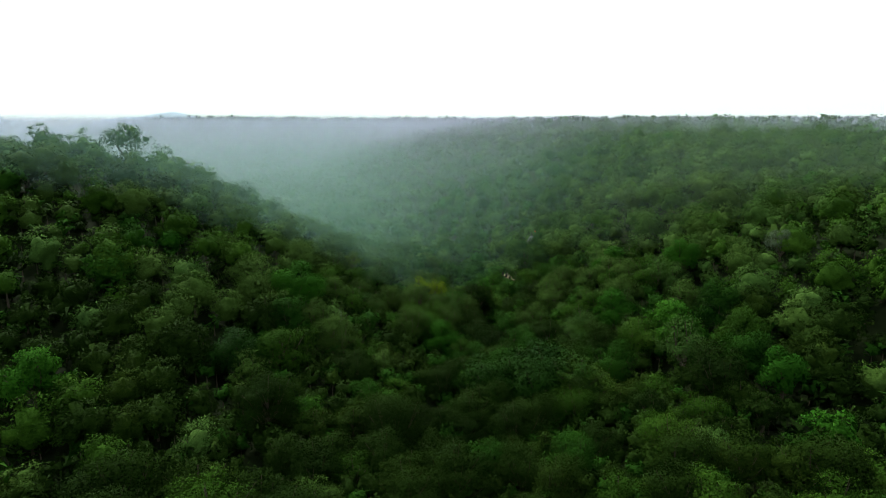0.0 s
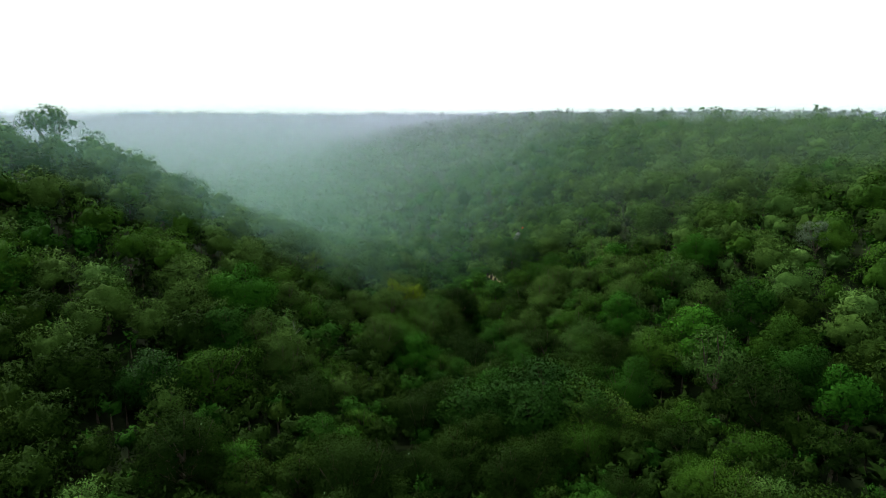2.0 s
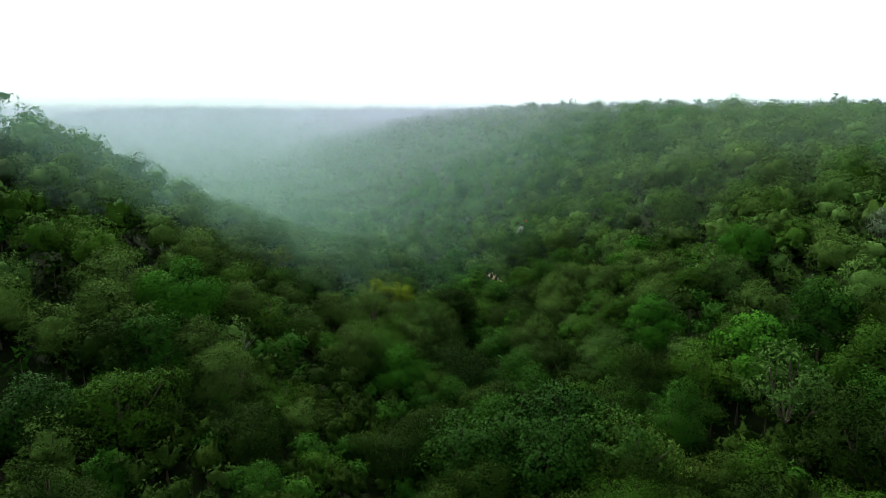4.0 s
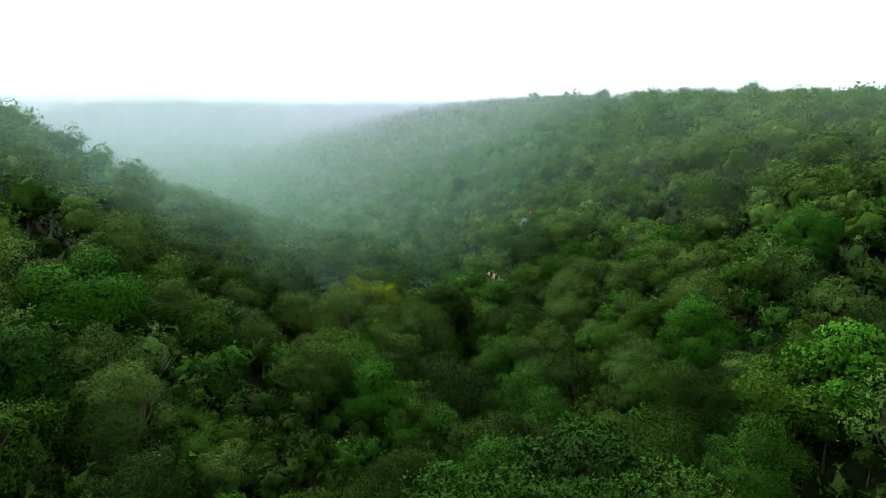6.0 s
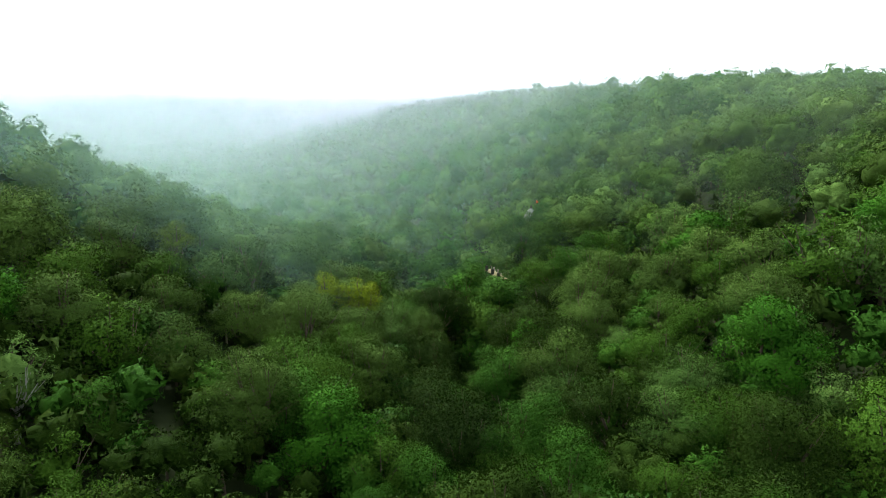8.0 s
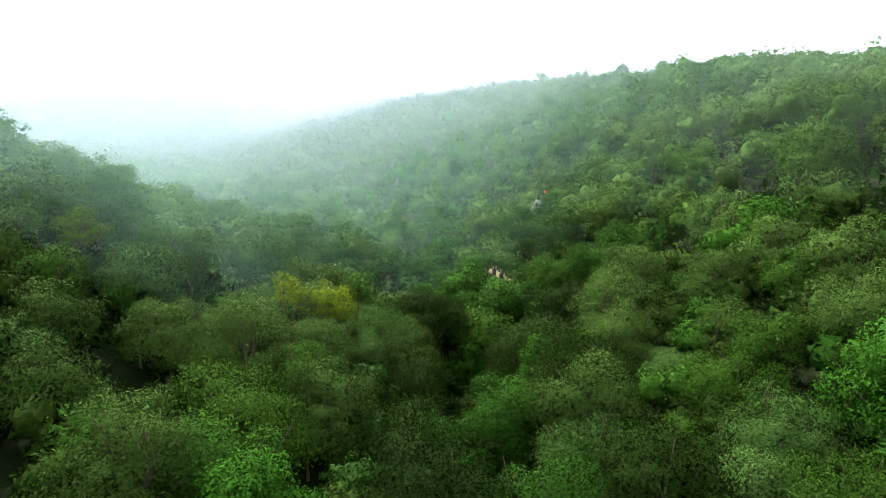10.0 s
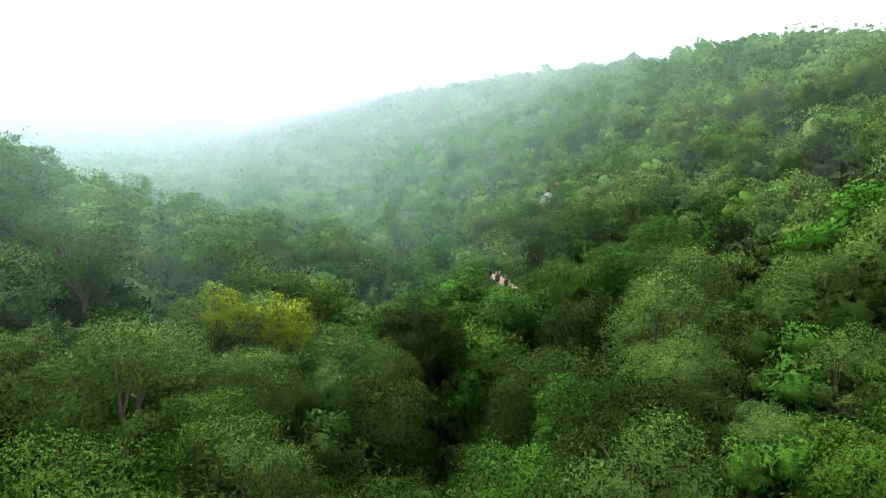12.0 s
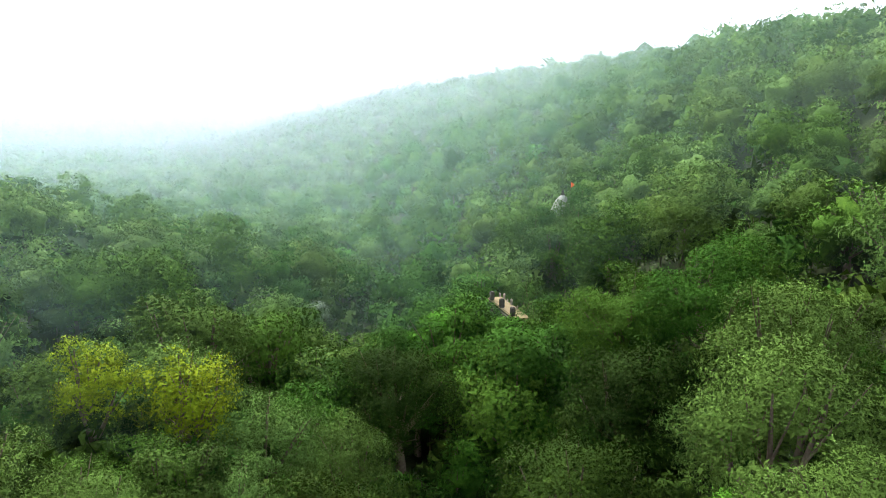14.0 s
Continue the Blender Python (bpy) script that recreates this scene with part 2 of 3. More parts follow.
def crown(seed, radius, height, count, leaves, leaf, slim=0.9, flat=0.85, level=3, full=0.7, stray=0.10):
    """Points, triangles and normals of a crown: a lobed leafy mass closely set with small sprays of leaves."""
    rng = np.random.default_rng(seed)
    c, r = lobes_of(rng, radius, height, count, flat)
    mid = np.array([0, 0, height - radius * (0.62 * flat + 0.40)])
    n = leaves * 4
    pick = rng.choice(count, n, p=r ** 2 / (r ** 2).sum())
    d = unit(rng.normal(0, 1, (n, 3)) + np.array([0, 0, 0.30]))
    layer = np.array([1.05, 1.05, 0.92])             # leafy masses lie in flattened layers
    depth = 1 + rng.normal(0, stray, n) - (rng.uniform(0, 1, n) < 0.25) * rng.uniform(0.05, 0.4, n)
    p = c[pick] + d * layer * (r[pick] * depth)[:, None]
    if leaves > 1000:                                # twigs carry their leaves in sprays
        twigs = max(24, leaves // 40)
        near = rng.integers(0, twigs, n)
        drift = rng.normal(0, 1, (n, 3)) * np.array([1, 1, 0.6]) * (r[pick[near]] * 0.24)[:, None]
        loose = rng.uniform(0, 1, n) < 0.45
        p = np.where(loose[:, None], p, p[near] + drift)
        d = np.where(loose[:, None], d, unit(d[near] + 0.25 * unit(drift)))
    deep = (np.linalg.norm((p[:, None] - c[None]) / layer, axis=-1) < r[None] * 0.60).sum(1)
    keep = np.flatnonzero((deep == 0) & (d[:, 2] > -0.6))[:leaves]
    p, d = p[keep], d[keep]
    k = len(p)
    inner = np.arange(k) < (leaves // 8 if not level else 0)      # larger old leaves deep inside the crown
    p = np.where(inner[:, None], mid + (p - mid) * 0.76, p)
    outward = unit(d * 0.65 + unit(p - mid) * 0.85)
    normal = unit(outward + rng.normal(0, 0.8, (k, 3)))
    size = leaf * rng.lognormal(0, 0.3, k) * np.where(inner, 1.9, 1.0)
    t = unit(np.cross(normal, rng.normal(0, 1, normal.shape)))
    b = np.cross(normal, t)
    t, b = t * (size * 0.62)[:, None], b * (size * 0.46 * slim)[:, None]
    tris = np.stack([p - t * 0.8 + b, p - t * 0.8 - b * 1.1, p + t * 1.2], 1)
    turned = (np.cross(tris[:, 1] - tris[:, 0], tris[:, 2] - tris[:, 0]) * outward).sum(1) < 0
    tris[turned] = tris[turned][:, ::-1]
    face = unit(np.cross(tris[:, 1] - tris[:, 0], tris[:, 2] - tris[:, 0]))
    shade = np.repeat(unit(outward + face * (0.5 if leaves > 2000 else 0.32)), 3, 0)
    points, faces = tris.reshape(-1, 3), np.arange(3 * k).reshape(-1, 3)
    if level:
        v, f, vn = crown_body(rng, c, r, mid, level, full)
        faces, points, shade = np.concatenate([faces, f + len(points)]), np.concatenate([points, v]), np.concatenate([shade, vn])
    return points, faces, shade


def sprays(name, points, faces, shade, mat):
    """A mesh of many triangles, shaded softly by the given normals."""
    n = len(faces)
    me = bpy.data.meshes.new(name)
    me.vertices.add(len(points))
    me.vertices.foreach_set("co", points.reshape(-1).astype(np.float32))
    me.loops.add(3 * n)
    me.loops.foreach_set("vertex_index", faces.reshape(-1).astype(np.int32))
    me.polygons.add(n)
    me.polygons.foreach_set("loop_start", np.arange(0, 3 * n, 3, dtype=np.int32))
    me.polygons.foreach_set("use_smooth", np.ones(n, bool))
    me.materials.append(mat)
    me.update(calc_edges=True)
    me.normals_split_custom_set_from_vertices(shade.astype(np.float32))
    return me


def tube(verts, faces, points, radii, sides=6):
    base = len(verts)
    for i, (p, r) in enumerate(zip(points, radii)):
        q = points[min(i + 1, len(points) - 1)]
        o = points[max(i - 1, 0)]
        way = (Vector(q) - Vector(o)).normalized()
        a = way.orthogonal().normalized()
        b = way.cross(a)
        for k in range(sides):
            w = 2 * math.pi * k / sides
            verts.append(tuple(Vector(p) + (a * math.cos(w) + b * math.sin(w)) * r))
    for i in range(len(points) - 1):
        for k in range(sides):
            u, v = base + i * sides + k, base + i * sides + (k + 1) % sides
            faces.append((u, v, v + sides, u + sides))


def trunk_mesh(seed, radius, height, count, flat):
    """A tapered, slightly bent trunk with limbs that fork towards the leafy masses."""
    rng = np.random.default_rng(seed)
    c, r = lobes_of(rng, radius, height, count, flat)
    verts, faces = [], []
    fork = height * 0.34
    lean = rng.uniform(-0.25, 0.25, 2)
    stem = [(0, 0, -0.6), (lean[0] * 0.3, lean[1] * 0.3, fork * 0.5), (lean[0], lean[1], fork)]
    tube(verts, faces, stem, (0.26, 0.19, 0.16), 8)
    for k in range(0, count, 2):
        tip = Vector(c[k]) + Vector((0, 0, r[k] * 0.4))
        a = Vector(stem[2]) - Vector((0, 0, 0.2))
        m = a.lerp(tip, 0.5) + Vector((rng.uniform(-0.3, 0.3), rng.uniform(-0.3, 0.3), -0.25))
        tube(verts, faces, (a, m, tip), (0.11, 0.07, 0.02), 5)
        twig = tip + Vector((rng.uniform(-0.8, 0.8), rng.uniform(-0.8, 0.8), r[k] * 0.5))
        tube(verts, faces, (m, twig), (0.045, 0.012), 4)
    return mesh_of("trunk", verts, faces, BARK, True)


# kind: leaf material, crown radius, height, leafy masses, slimness of leaf, flatness, label
KINDS = {
    "olive": ("olive", 2.38, 6.0, 19, 0.62, 1.32, "olive-green feathery forest tree with a billowing rounded crown"),
    "green": ("green", 2.23, 6.0, 17, 0.75, 1.40, "dark green leafy forest tree with a dense round crown"),
    "grey": ("grey", 2.38, 5.8, 20, 0.55, 1.20, "dusty grey-green thorn tree with a fine feathery crown"),
    "deep": ("deep", 2.28, 6.0, 18, 0.68, 1.34, "forest tree with leaves darkened in place of shade, dense billowing crown"),
    "khaki": ("khaki", 2.38, 5.9, 20, 0.58, 1.24, "dusty khaki-green thorn tree with a soft feathery crown"),
    "fresh": ("fresh", 2.18, 5.8, 15, 0.95, 1.22, "bright fresh-green broad-leaved tree among darker forest trees"),
    "glossy": ("glossy", 2.75, 6.4, 18, 1.0, 1.10, "large dark broad-leaved tree, glints painted as pale leaf spots"),
    "yellow": ("yellow", 1.75, 5.9, 13, 0.9, 1.15, "yellow-leaved autumn tree with a thin open crown"),
    "pale": ("pale", 2.2, 6.0, 11, 1.10, 0.90, "sparse pale tree with silvery whitish leaves"),
    "spreading": ("olive", 3.2, 6.8, 10, 1.0, 0.60, "spreading umbrella-shaped tree standing alone on the ridge top"),
    "bare": ("grey", 2.5, 6.4, 12, 0.80, 0.90, "half-bare tree with dark crooked limbs and thin foliage"),
}
# leaf size, number of leaves, fineness and fullness of the inner mass and how many fewer lobes, from the nearest trees to the farthest
DETAIL = [(0.064, 25000, 0, 0, 0), (0.11, 9500, 0, 0, 0), (0.175, 2600, 3, 0.64, 1), (0.23, 1250, 3, 0.70, 3), (0.31, 480, 2, 0.76, 5), (0.50, 150, 2, 0.80, 8), (1.0, 34, 1, 0.85, 11)]
THIN = {"yellow": 0.24, "pale": 0.26, "spreading": 0.62, "bare": 0.35}
models = {}


def leaves_of(kind, detail, seed):
    mat, radius, height, count, slim, flat, _ = KINDS[kind]
    leaf, number, ball, full, fewer = DETAIL[detail]
    broad = 1.1 if kind in ("fresh", "pale") else 0.95
    number = int(number * THIN.get(kind, 1) / broad ** 1.2)
    return crown(seed, radius, height, max(5, count - fewer) if kind not in THIN else count, number, leaf * broad, slim, flat, 0 if kind in THIN else ball, full)


def model(kind, detail, variant):
    """A tree with its trunk and crown, made once; later trees are copies that share its meshes."""
    key = (kind, detail, variant)
    if key not in models:
        mat, radius, height, count, slim, flat, label = KINDS[kind]
        seed = 100 * list(KINDS).index(kind) + variant
        top = new("tree")
        tagged(top, label, "tree", "trees of the valley forest")
        for name, me in (("trunk", trunk_mesh(seed, radius, height, count, flat)),
                         ("crown", sprays("crown", *leaves_of(kind, detail, seed), LEAF[mat]))):
            new(name, me).parent = top
        models[key] = top
        return top, True
    return models[key], False


def plant(kind, detail, variant, x, y, size, turn, lift=0.0):
    z = float(ground_z(x, y)) + lift
    ob, fresh = model(kind, detail, variant)
    if fresh:
        ob.matrix_basis = Matrix.LocRotScale((x, y, z), Euler((0, 0, turn)), (size, size, size))
        return ob
    k = size / ob.scale[0]
    return copy_thing(ob, Matrix.LocRotScale((x, y, z), Euler((0, 0, turn)), (k, k, k)))


# trees that stand out, one by one: kind, x, y, size
MARKED = [
    ("spreading", -65.0, 131.0, 1.75), ("spreading", -41.0, 127.0, 1.1),
    ("fresh", -22.0, 93.0, 1.9), ("glossy", -25.5, 73.6, 1.3),
    ("glossy", 9.0, 76.0, 1.5), ("glossy", 13.6, 77.2, 1.6), ("glossy", 16.6, 73.0, 1.35), ("glossy", 11.0, 71.8, 1.3), ("glossy", 5.2, 73.6, 1.25), ("pale", 53.0, 97.0, 1.05),
    ("fresh", 39.6, 69.2, 1.3), ("fresh", -43.5, 63.0, 1.4), ("yellow", -4.5, 121.2, 1.08), ("yellow", -1.1, 122.4, 1.25),
    ("fresh", 15.0, 112.5, 1.0), ("fresh", 18.0, 113.5, 0.8), ("fresh", 13.2, 109.0, 0.8),
    ("pale", -1.5, 154.5, 0.7), ("fresh", 40.0, 103.0, 1.3), ("khaki", 20.8, 115.5, 1.45), ("khaki", 22.8, 119.8, 1.3), ("khaki", 19.6, 111.2, 1.05), ("khaki", -1.0, 114.0, 1.05), ("grey", 1.7, 118.6, 0.85), ("khaki", -4.8, 93.8, 1.2), ("khaki", 5.0, 123.8, 1.05), ("olive", 20.6, 132.0, 1.55), ("green", 23.5, 127.5, 1.4),
    ("yellow", -17.0, 114.5, 1.0), ("bare", -11.5, 119.0, 1.1), ("bare", -27.0, 133.0, 0.9), ("bare", -33.0, 130.0, 0.8),
]
rng = np.random.default_rng(7)


def scatter(x0, x1, y0, y1, step):
    """Places on an uneven net."""
    gx, gy = np.meshgrid(np.arange(x0, x1, step), np.arange(y0, y1, step * 0.87))
    gx = gx + (np.arange(gx.shape[0])[:, None] % 2) * step / 2
    p = np.stack([gx.ravel(), gy.ravel()], -1)
    return p + rng.uniform(-0.36, 0.36, p.shape) * step


def nearness(p):
    """How near the flight passes each place while it lies ahead and in view."""
    best = np.full(len(p), 1e9)
    z = canopy(p[:, 0], p[:, 1])
    for k in np.linspace(0, 1, 29):
        ex, ey, ez = 9 * k, 98 * k, 60 - 21 * k
        ahead, side = p[:, 1] - ey, np.abs(p[:, 0] - ex - 0.03 * (p[:, 1] - ey))
        seen = (ahead > 8) & (side < 0.80 * ahead + 8) & (ez - z < 0.74 * ahead + 6)
        best = np.where(seen, np.minimum(best, np.hypot(ahead, side)), best)
    return best


SIGHT_GAPS = ((15.9, 144.9, 3.6), (16.9, 141.0, 3.6), (14.8, 149.0, 3.0), (15.2, 138.0, 3.6), (14.4, 134.5, 2.8), (14.2, 153.2, 2.2), (22.5, 161.0, 3.0), (23.8, 160.6, 2.6), (21.5, 156.6, 3.4), (20.5, 152.0, 2.8), (22.6, 157.2, 2.6),
            (-2.6, 117.8, 2.1), (-0.2, 119.0, 1.8), (-18.0, 111.5, 1.6))   # clearings that open the camera's sight lines: x, y, radius


def cleared(p):
    keep = np.ones(len(p), bool)
    for kind, x, y, s in MARKED:
        keep &= np.hypot(p[:, 0] - x, p[:, 1] - y) > (3.4 if kind == "spreading" else 2.0) * s
    for x, y, r, _ in HOLLOWS:
        keep &= np.hypot(p[:, 0] - x, p[:, 1] - y) > r * 0.85
    for x, y, r in SIGHT_GAPS:
        keep &= np.hypot(p[:, 0] - x, p[:, 1] - y) > r
    return p[keep]


for i, (kind, x, y, s) in enumerate(MARKED):
    rise = 8.0 if kind == "yellow" else 9.0 if kind == "spreading" else 0.97 * TREE - KINDS[kind][2] * s + 2.0   # big trees are sunk into the ground so their tops fit the camera's view
    plant(kind, 2 if kind == "spreading" else 1 if y < 80 else 0, i % 2, x, y, s, i * 1.7, min(0.0, rise) if rise < 9 else -0.6)

# trees by causeway, shrine and yellow trees, fitted to the camera's view: kind, x, y, height of the top
FITTED_TREES = (("green", 14.6, 140.4, 24.9), ("olive", 13.5, 142.4, 24.1), ("green", 13.0, 145.0, 24.0), ("olive", 12.4, 147.6, 24.7), ("green", 16.2, 137.6, 24.9),
        ("fresh", 11.0, 143.6, 24.9), ("olive", 18.3, 141.8, 25.9), ("green", 18.4, 145.2, 25.4), ("olive", 17.6, 148.8, 26.0), ("green", 16.0, 135.0, 25.3),
        ("olive", 13.8, 137.2, 24.9), ("green", 11.4, 147.2, 25.1), ("olive", 14.2, 133.8, 25.5), ("green", 18.2, 138.6, 25.5), ("green", 14.2, 152.6, 25.6),
        ("olive", 17.2, 141.4, 25.1), ("khaki", 17.6, 145.0, 24.9), ("green", 13.9, 146.2, 23.9), ("green", 14.7, 142.6, 24.1), ("olive", -3.0, 117.6, 27.8), ("khaki", -0.4, 118.8, 27.4), ("green", 21.2, 157.2, 30.6), ("olive", 22.7, 158.7, 31.7), ("green", 24.2, 159.3, 32.3), ("olive", 23.3, 156.4, 31.2), ("olive", 20.9, 153.4, 30.4), ("green", 24.8, 159.0, 31.6), ("olive", 20.4, 160.4, 30.8), ("green", 24.1, 158.0, 31.5), ("olive", 22.2, 155.8, 30.7), ("khaki", -5.6, 118.4, 27.8), ("olive", -1.8, 119.8, 27.5), ("olive", 13.6, 140.9, 24.6), ("green", 15.8, 139.6, 24.9))
for i, (kind, x, y, top_z) in enumerate(FITTED_TREES):
    gz = float(ground_z(x, y))
    s = max(0.45, (top_z - gz + 0.3) / KINDS[kind][2])
    plant(kind, 1, i % 2, x, y, s, i * 2.1, -0.3)

close = cleared(np.concatenate([scatter(-100, 120, -20, 210, 4.95), scatter(-130, 150, 210, 330, 5.5), scatter(120, 160, 20, 210, 5), scatter(-150, -100, 20, 210, 5)]))
dist = nearness(close)
names = ["olive", "green", "grey", "fresh", "glossy", "bare", "khaki", "deep"]


def species(x, y):
    """Chances of each kind: dusty trees on the spur and the slope, dark green in the valley's bottom; darker and
    lighter kinds also stand in for shade and light.
    """
    low = math.exp(-((x - 7) / 9) ** 2)
    patch = 0.5 + 0.5 * math.sin(x / 11.0 + 1.1 + 1.5 * math.sin(y / 17.0))
    # the ravine's shade is put into darker leaves as well
    low = max(low, math.exp(-((x - 15.5) / 4.5) ** 2) * float(smooth(100, 112, y) * (1 - smooth(134, 142, y))))
    dusty = (1 - low) * math.exp(-((y - 125) / 38) ** 2)
    w = np.array([0.42 - 0.15 * low, 0.26 + 0.6 * low - 0.23 * dusty, 0.13 * (1 - low) + 0.10 * patch + 0.16 * dusty, 0.03 + 0.02 * low, 0.02 + 0.02 * low, 0.03, 0.03 + dusty * (0.25 + 0.7 * smooth(14, 4, x)), 0.02])
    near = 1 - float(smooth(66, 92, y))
    # darkest leaves paint the dark foreground and valley bottom
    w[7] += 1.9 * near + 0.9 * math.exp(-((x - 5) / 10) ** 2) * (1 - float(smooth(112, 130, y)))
    # and the shade in the hollow beside the gully
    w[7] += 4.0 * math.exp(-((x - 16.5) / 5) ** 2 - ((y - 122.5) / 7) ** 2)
    lightened = float(smooth(18, 30, x) * smooth(88, 105, y))          # light feathery trees, so leaf colour brightens the long slope
    w[0] += 0.3 * lightened
    w[6] += 0.7 * lightened
    w[2] += 0.4 * lightened
    w[1] *= 1 - 0.7 * lightened
    w[7] *= 1 - 0.9 * lightened
    w[2] *= 1 - 0.8 * near
    # paler trees lighten the spur through leaf colour
    w[2] += 0.6 * float(smooth(-3, -14, x) * smooth(98, 112, y))
    return w / w.sum()


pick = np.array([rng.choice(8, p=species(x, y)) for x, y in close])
sizes = rng.lognormal(0.06, 0.26, len(close)).clip(0.55, 1.55)
order = np.argsort(dist)
level = np.digitize(dist / sizes, (22, 34, 54, 85, 150, 9e8))
SINGLE = 275
for i in order[:SINGLE]:
    plant(names[pick[i]], int(level[i]), int(rng.integers(2)), close[i, 0], close[i, 1], sizes[i], rng.uniform(0, 6.28), -1.2 * max(0.0, sizes[i] - 1) - rng.uniform(0, 2.0))


# ---- built things among the trees ----
def part(name, me, parent, label=""):
    ob = new(name, me)
    ob.parent = parent
    return tagged(ob, label)


def block(name, sx, sy, sz, mat, bevel=0.04, rough=0.0, seed=1):
    """A block with worn edges that stands on its origin."""
    bm = bmesh.new()
    bmesh.ops.create_cube(bm, size=1.0)
    bmesh.ops.scale(bm, vec=(sx, sy, sz), verts=bm.verts)
    bmesh.ops.translate(bm, vec=(0, 0, sz / 2), verts=bm.verts)
    bmesh.ops.bevel(bm, geom=bm.edges[:], offset=bevel, segments=2, affect="EDGES")
    r = random.Random(seed)
    for v in bm.verts:
        v.co += Vector((r.uniform(-1, 1), r.uniform(-1, 1), r.uniform(-1, 1))) * rough
    me = bpy.data.meshes.new(name)
    bm.to_mesh(me)
    bm.free()
    me.materials.append(mat)
    return me


def causeway():
    """A raised stone road over the stream, with stumpy guard posts along its edge."""
    top = new("stone_causeway")
    top.matrix_basis = pose(15.63, 146.7, 18.1, 0, 0, 14)
    tagged(top, "old stone causeway with dusty pale deck and guard posts darkened as if backlit", "causeway")
    part("retaining_wall", block("retaining_wall", 1.4, 6.4, 5.85, DARKSTONE, 0.12, 0.03), top)
    deck = part("deck", block("deck", 1.3, 6.3, 0.15, DUST, 0.05, 0.02), top, "pale dusty road surface")
    deck.location = (0.03, 0, 5.854)
    # posts use the dark stone: their backlit shade is put into the colour
    post = block("post", 0.36, 0.4, 0.75, DARKSTONE, 0.06, 0.02)
    for k in range(3):
        ob = part("post", post, top)
        ob.matrix_basis = pose(-0.53, -2.4 + 2.35 * k, 6.0, 0, 0, 4 * math.sin(k * 2.3))
    # small stone blocks standing in for pale stems in the grass
    stone = block("stem_block", 0.15, 0.17, 0.5, STONE, 0.05, 0.02)
    for k, (x, y, s) in enumerate(((0.50, -0.9, 0.8), (0.56, 0.5, 1.1), (0.52, 1.3, 0.7), (0.58, 2.2, 1.2), (0.50, 2.9, 0.9))):
        ob = part("stem_block", stone, top, "pale leaning block standing in for a stem in the grass")
        ob.matrix_basis = pose(x - 0.04, y, 5.98, 9 * math.cos(k * 2.1), 6 * math.sin(k), 20 * math.sin(k * 1.7)) @ Matrix.Scale(s, 4)


def lathe(name, profile, mat, sides=20, ribs=0.0):
    verts, faces = [], []
    for r, z in profile:
        for k in range(sides):
            a = 2 * math.pi * k / sides
            w = r * (1 - ribs * (k % 2))
            verts.append((w * math.cos(a), w * math.sin(a), z))
    for i in range(len(profile) - 1):
        for k in range(sides):
            u, v = i * sides + k, i * sides + (k + 1) % sides
            faces.append((u, v, v + sides, u + sides))
    faces.append(tuple(range(len(verts) - sides, len(verts))))
    return mesh_of(name, verts, faces, mat, True)


def shrine():
    """A small white hill shrine with a tapering spire, and a flag on a pole beside it."""
    top = new("shrine")
    top.matrix_basis = pose(23.0, 161.2, 25.8, 0, 0, 12)
    tagged(top, "small whitewashed hill shrine with a tapering spire among trees", "shrine")
    part("plinth", block("plinth", 3.6, 3.6, 0.7, STONE, 0.06, 0.02), top)
    wall = part("wall", block("wall", 2.9, 2.9, 2.2, LIME, 0.04, 0.01), top)
    wall.location = (0, 0, 0.7)
    spire = part("spire", lathe("spire", [(1.42, 0), (1.40, 0.5), (1.28, 1.1), (1.05, 1.8), (0.72, 2.4), (0.38, 2.8), (0.2, 2.95)], LIME, 24, 0.05), top)
    spire.location = (0, 0, 2.9)
    finial = part("finial", lathe("finial", [(0.2, 0), (0.24, 0.12), (0.12, 0.25), (0.15, 0.36), (0.03, 0.6)], DARKSTONE, 12), top, "dark stone finial")
    finial.location = (0, 0, 5.85)
    flag = new("flag")
    flag.matrix_basis = pose(23.75, 161.1, 25.5)
    tagged(flag, "small red-orange pennant on a thin pole beside the shrine", "flag")
    part("pole", lathe("pole", [(0.05, 0), (0.045, 4), (0.03, 7.6)], BARK, 8), flag)
    verts, faces = [], []
    for i in range(9):
        u = i / 8
        for j in (0, 1):
            verts.append((0.4 * u, 0.08 * math.sin(u * 5), 7.5 - j * 0.62 * (1 - 0.7 * u) - 0.2 * u))
        if i:
            faces.append((2 * i - 2, 2 * i, 2 * i + 1, 2 * i - 1))
    part("cloth", mesh_of("cloth", verts, faces, RED, True), flag, "red-orange cloth")


def dead_tree(x, y, size, turn):
    top = new("dead_tree")
    top.matrix_basis = Matrix.LocRotScale((x, y, float(ground_z(x, y))), Euler((0.1, 0.12, turn)), (size, size, size))
    tagged(top, "leafless pale dead tree among green crowns", "tree")
    me = trunk_mesh(77, 2.2, 6.6, 9, 0.8).copy()
    me.materials[0] = DEADWOOD
    part("trunk", me, top)


DEADWOOD = rough_material("dead_wood", [(0.3, (0.11, 0.105, 0.095)), (0.7, (0.22, 0.21, 0.19))], 5.0, bump=0.4)
dead_tree(-15.9, 89.7, 0.70, 0.4)
RED = rough_material("red_cloth", [(0.3, (0.55, 0.06, 0.02)), (0.7, (0.70, 0.10, 0.03))], 3.0, bump=0.1)
causeway()
shrine()


